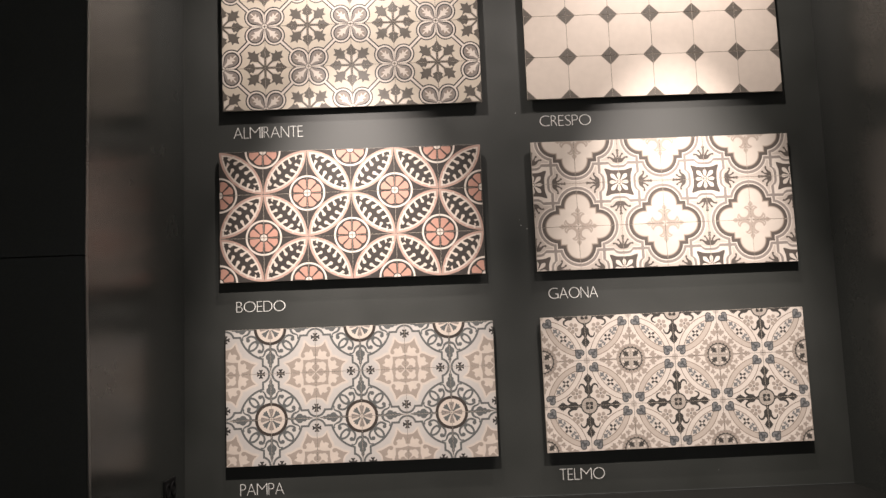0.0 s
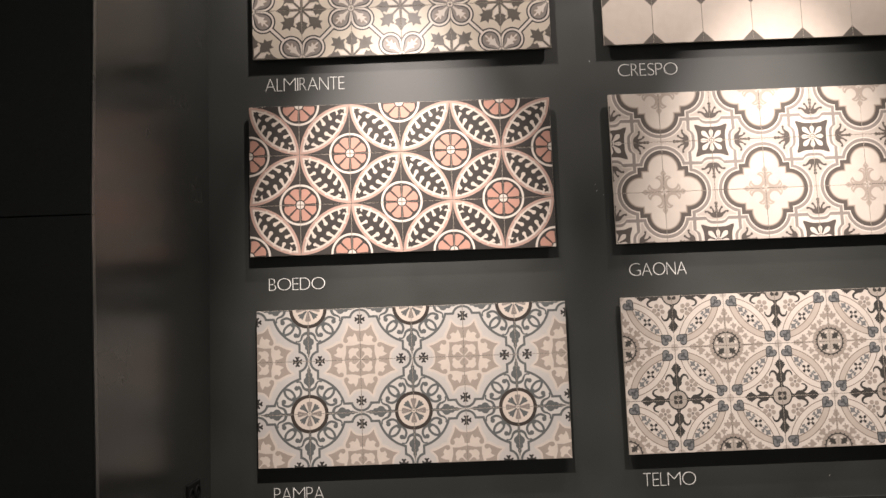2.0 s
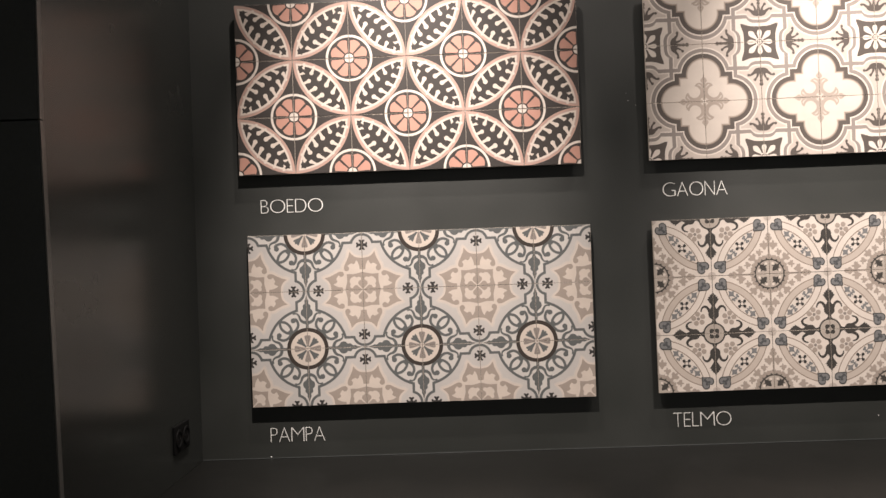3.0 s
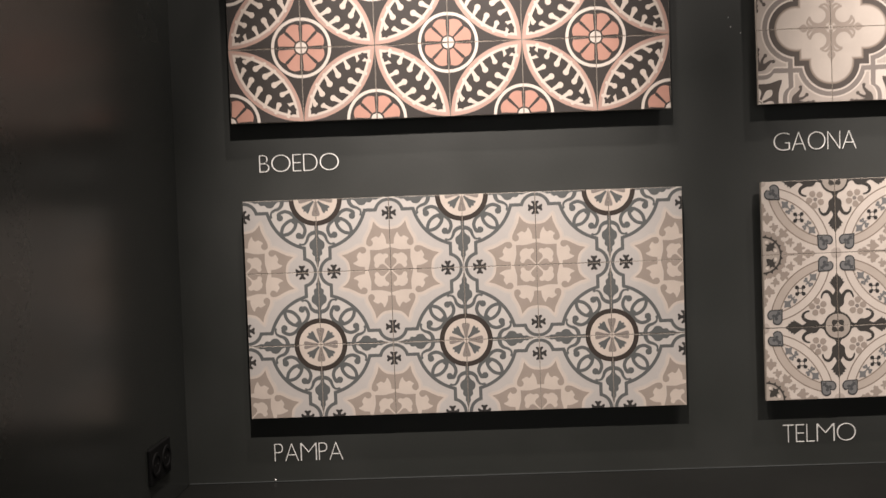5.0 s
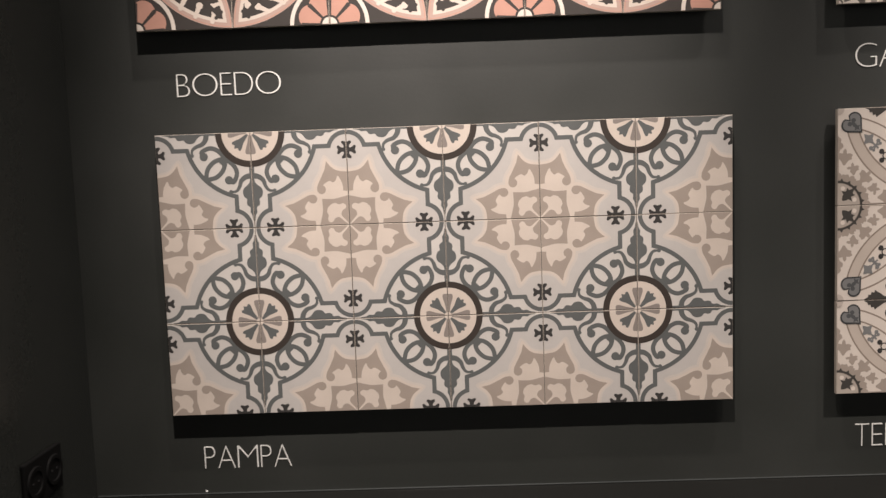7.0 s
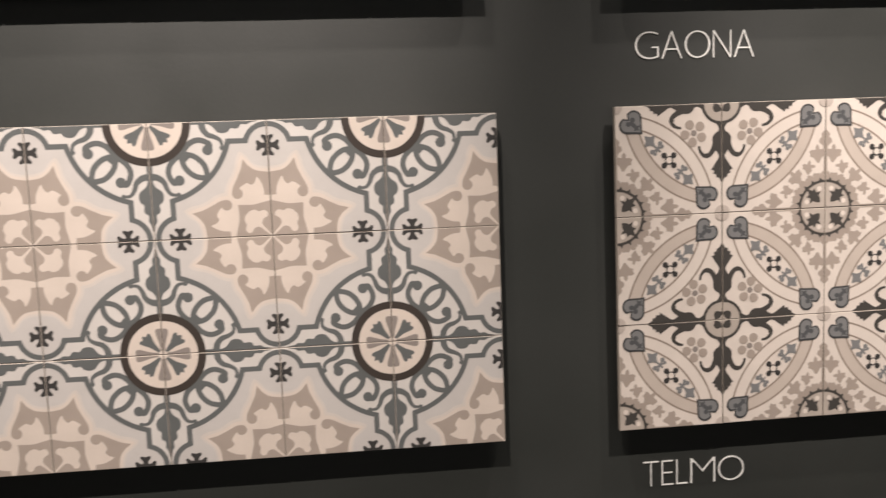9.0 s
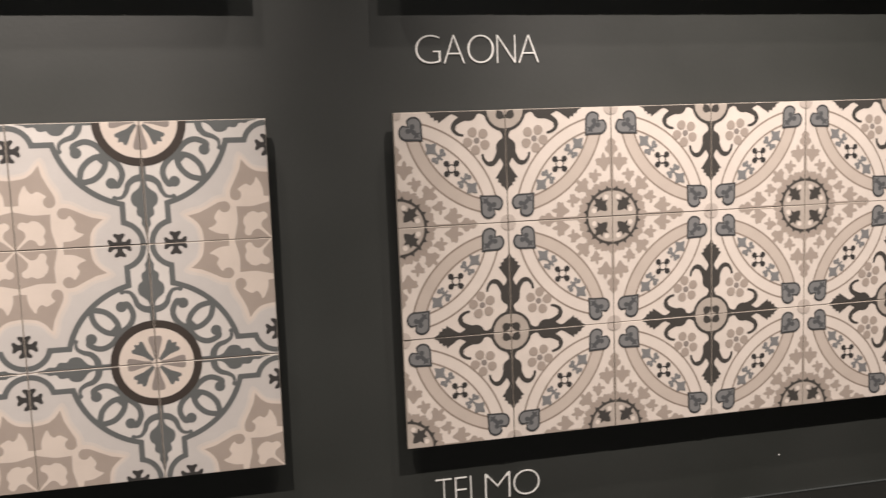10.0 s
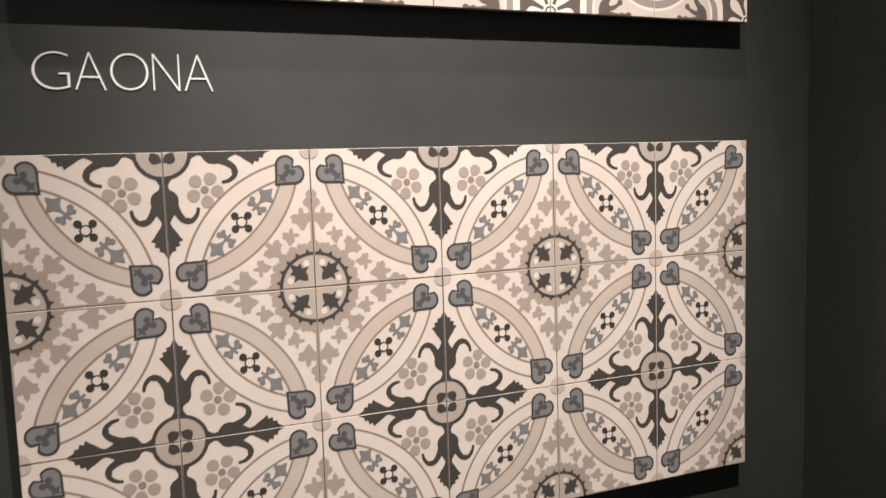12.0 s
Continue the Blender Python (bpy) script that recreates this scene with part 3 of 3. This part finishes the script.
def petals_and_stars():
    """Four-petalled outlined blossoms linked by double lines, with dark leaf stars between."""
    d = Drawing("straw", glazed=True)
    link = [(0.37, 0.37), (0.63, 0.63)]
    c = 0.311

    def lobe(r):
        """One round lobe of the blossom, drawn to a point at the blossom's middle."""
        b = math.degrees(math.asin(min(1.0, r / c)))
        return turn([(0, 0)] + arc(c, 0, r, -(90 + b), 90 + b, 36), 45)

    ends = (lambda q: q, far)
    for f in ends:
        d.add("black", f(lobe(0.252)))
    d.add("black", stroke(link, 0.116))
    for f in ends:
        d.add("ivory", f(lobe(0.222)))
    d.add("ivory", stroke(link, 0.056))
    for f in ends:
        d.add("black", f(lobe(0.184)))
        d.add("grey", f(lobe(0.154)))
        # pale feathered leaf on a dark ground
        d.add("line", f([(x * 0.90, y * 0.90) for x, y in smooth([(0.05, 0.05), (0.12, 0.20), (0.20, 0.34), (0.28, 0.36), (0.36, 0.28), (0.34, 0.20), (0.20, 0.12)], 4, True)]))
        d.add("ivory", f([(x * 0.90, y * 0.90) for x, y in smooth([(0.01, 0.01), (0.115, 0.17), (0.135, 0.275), (0.190, 0.250), (0.220, 0.345), (0.26, 0.285), (0.33, 0.355), (0.355, 0.33),
                                 (0.285, 0.26), (0.345, 0.220), (0.250, 0.190), (0.275, 0.135), (0.17, 0.115)], 3, True)]))
        d.add("grey", f(disc(0, 0, 0.075, 20)))
        d.add("ivory", f(disc(0, 0, 0.052, 18)))
        d.add("black", f(disc(0, 0, 0.018, 10)))
    # leaf stars at the other two corners
    star = []
    spear = [(0.0, 0.020), (0.235, 0.020), (0.255, 0.075), (0.280, 0.118), (0.325, 0.088), (0.370, 0.122), (0.415, 0.062), (0.515, 0.0)]
    spear = spear + [(x, -y) for x, y in reversed(spear)]
    star.append(("moss", turn(spear, 90, 1, 0)))
    star.append(("moss", turn(spear, 180, 1, 0)))
    star.append(("moss", turn([(x * 1.0, y * 1.15) for x, y in maple(0.188)], 135, 1 - 0.275, 0.275)))
    star.append(("moss", stroke([(1, 0), (0.80, 0.20)], 0.042)))
    for a in (112.5, 157.5):
        drop = half_leaf([(0.09, 0.004), (0.13, 0.020), (0.185, 0.040), (0.225, 0.022), (0.265, 0.028), (0.30, 0.0)])
        star.append(("ivory", turn(drop, a, 1, 0)))
    for colour, p in star:
        d.both(colour, p)
    return d


# ---- the tile panels ----
def panel(name_label, drawing, corner, tilt, odd_row):
    """A hung panel of six by three tiles on a black board. odd_row tells at which corners the pattern's own corner lies."""
    x0, z0 = corner
    thing = tagged(new("tile_panel"), name_label, "tile panel", "wall-hung tile panels")
    thing.matrix_basis = pose(x0, 0, z0, 0, -tilt, 0)
    part("backing_board", block((0.015, THICK + 0.0002, 0.015), (1.185, WALL - 0.0005, 0.585), 0.0005), board_black, thing, "black backing board")
    part("grout", block((0.0012, 0.0016, 0.0012), (1.1988, THICK + 0.0001, 0.5988)), grout_grey, thing, "dark grey grout in the joints")
    data = tile_mesh("tile", drawing)
    rng = random.Random(name_label)
    for row in range(3):
        for col in range(6):
            # grid corners counted from the top left; find the pattern's first corner of this tile
            turn_by = 0
            for k, (di, dj) in enumerate(((0, 1), (1, 1), (1, 0), (0, 0))):
                i, j = col + di, row + dj
                if (odd_row == "chess" and (i + j) % 2 == 0) or (odd_row == "grid" and i % 2 == 1 and j % 2 == 0):
                    turn_by = k
                    break
            if odd_row == "chess":
                turn_by += 2 * rng.randrange(2)
            tile = new("tile", data)
            tile.parent = thing
            cx, cz = (col + 0.5) * TILE, (2 - row + 0.5) * TILE
            tile.matrix_basis = (pose(cx + rng.uniform(-2e-4, 2e-4), rng.uniform(-2.5e-4, 2.5e-4), cz + rng.uniform(-2e-4, 2e-4), rng.uniform(-0.12, 0.12), 0, rng.uniform(-0.12, 0.12))
                                 @ pose(0, 0, 0, 0, -90 * turn_by, 0))
    return thing


PANELS = (
    ("panel of grey tiles with outlined petals and leaf stars", petals_and_stars, (-0.003, 2.506), 0.3, "chess"),
    ("panel of plain cream octagon tiles with dark corners", octagons, (1.408, 2.516), 0.15, "chess"),
    ("panel of salmon rosette and dark leaf tiles", leaves_and_rosettes, (-0.022, 1.712), 0.0, "chess"),
    ("panel of pale tiles with dark lobed frames", lobed_frames, (1.413, 1.713), 0.2, "grid"),
    ("panel of slate ring and taupe blossom tiles", rings_and_scrolls, (0.0, 0.900), 0.0, "grid"),
    ("panel of cream tiles with slate hearts and leaf crosses", hearts_and_bands, (1.417, 0.904), 0.3, "grid"),
)
for label, pattern, corner, tilt, kind in PANELS:
    panel(label, pattern(), corner, tilt, kind)


# ---- names on the wall ----
WIDTHS = {"A": 0.86, "B": 0.56, "C": 0.92, "D": 0.80, "E": 0.48, "G": 1.0, "I": 0.09, "L": 0.46, "M": 1.02, "N": 0.78, "O": 1.08, "P": 0.54, "R": 0.56, "S": 0.52, "T": 0.62}


def glyph(letter, width, height):
    """A letter of the built-in font, thinned, as a mesh of that width and height that stands on the origin."""
    curve = bpy.data.curves.new("letter", "FONT")
    curve.body, curve.size, curve.extrude, curve.offset, curve.resolution_u = letter, 1.0, 0.0, -0.029, 6
    tmp = new("letter", curve)
    bpy.context.view_layer.update()
    data = bpy.data.meshes.new_from_object(tmp.evaluated_get(bpy.context.evaluated_depsgraph_get()))
    bpy.data.objects.remove(tmp)
    xs = [v.co.x for v in data.vertices]
    ys = [v.co.y for v in data.vertices]
    bm = bmesh.new()
    bm.from_mesh(data)
    bpy.data.meshes.remove(data)
    for v in bm.verts:
        v.co = Vector(((v.co.x - min(xs)) / (max(xs) - min(xs)) * width, 0.0, (v.co.y - min(ys)) / (max(ys) - min(ys)) * height))
    for f in bm.faces:
        f.smooth = False
    made = bmesh.ops.extrude_face_region(bm, geom=bm.faces[:])
    for v in made["geom"]:
        if isinstance(v, bmesh.types.BMVert):
            v.co.y -= 0.0012
    for f in bm.faces:
        f.smooth = False
    return bm


def name_on_wall(word, x0, x1, z, height):
    thing = tagged(new("lettering"), "thin white letters " + word + " on the charcoal wall", "lettering", "names under the panels")
    thing.matrix_basis = pose(x0, WALL - 0.0002, z)
    gap = 0.12
    total = sum(WIDTHS[c] for c in word) + gap * (len(word) - 1)
    unit = (x1 - x0) / total
    x = 0.0
    for c in word:
        ob = part("letter", glyph(c, WIDTHS[c] * unit, height), letter_white, thing)
        ob.location.x = x
        x += (WIDTHS[c] + gap) * unit


for word, x0, x1, z, height in (
    ("ALMIRANTE", 0.040, 0.359, 2.383, 0.052),
    ("CRESPO", 1.464, 1.704, 2.395, 0.050),
    ("BOEDO", 0.044, 0.265, 1.580, 0.047),
    ("GAONA", 1.463, 1.689, 1.589, 0.049),
    ("PAMPA", 0.053, 0.245, 0.772, 0.049),
    ("TELMO", 1.471, 1.673, 0.780, 0.049),
):
    name_on_wall(word, x0, x1, z, height)


# ---- small fittings ----
def double_socket(y0, y1, z0, z1):
    """A black double power socket on the left side wall."""
    thing = tagged(new("wall_socket"), "black double power socket on the glossy side wall", "socket")
    thing.matrix_basis = pose(LEFT, 0, 0)
    part("plate", block((0.0005, y0, z0), (0.009, y1, z1), 0.003), socket_black, thing)
    half = (y1 - y0) / 2
    for k in range(2):
        cy, cz = y0 + half * (k + 0.5), (z0 + z1) / 2
        bm = bmesh.new()
        n = 28
        rings = []
        for x, r in ((0.0095, 0.031), (0.0125, 0.029), (0.0125, 0.022), (0.0100, 0.020)):
            rings.append([bm.verts.new((x, cy + r * math.cos(2 * math.pi * i / n), cz + r * math.sin(2 * math.pi * i / n))) for i in range(n)])
        for a, b in zip(rings, rings[1:]):
            for i in range(n):
                bm.faces.new((a[i], a[(i + 1) % n], b[(i + 1) % n], b[i]))
        bm.faces.new(rings[-1])
        insert = part("socket_insert", bm, socket_black, thing)
        for s in (-1, 1):
            pin = bmesh.new()
            bmesh.ops.create_cone(pin, cap_ends=True, segments=12, radius1=0.0025, radius2=0.0025, depth=0.001, matrix=Matrix.Translation((0.0106, cy + s * 0.0095, cz)) @ Matrix.Rotation(radians(90), 4, "Y"))
            part("pin_hole", pin, board_black, insert)


double_socket(-0.268, -0.130, 0.804, 0.894)


def screw_cap(x, z, r):
    bm = bmesh.new()
    bmesh.ops.create_uvsphere(bm, u_segments=12, v_segments=8, radius=r, matrix=Matrix.Diagonal((1, 0.5, 1, 1)))
    ob = new("screw_cap", mesh_of(bm, "screw_cap", screw_steel))
    ob.location = (x, WALL - 0.0002, z)
    tagged(ob, "tiny pale screw cap in the charcoal wall", "screw cap", "screw caps in the wall")


for x, z, r in ((0.053, 0.7195, 0.0026), (2.186, 0.797, 0.0016), (1.351, 2.462, 0.0016), (1.353, 1.932, 0.0018), (1.347, 1.958, 0.0013), (1.380, 1.915, 0.0013)):
    screw_cap(x, z, r)
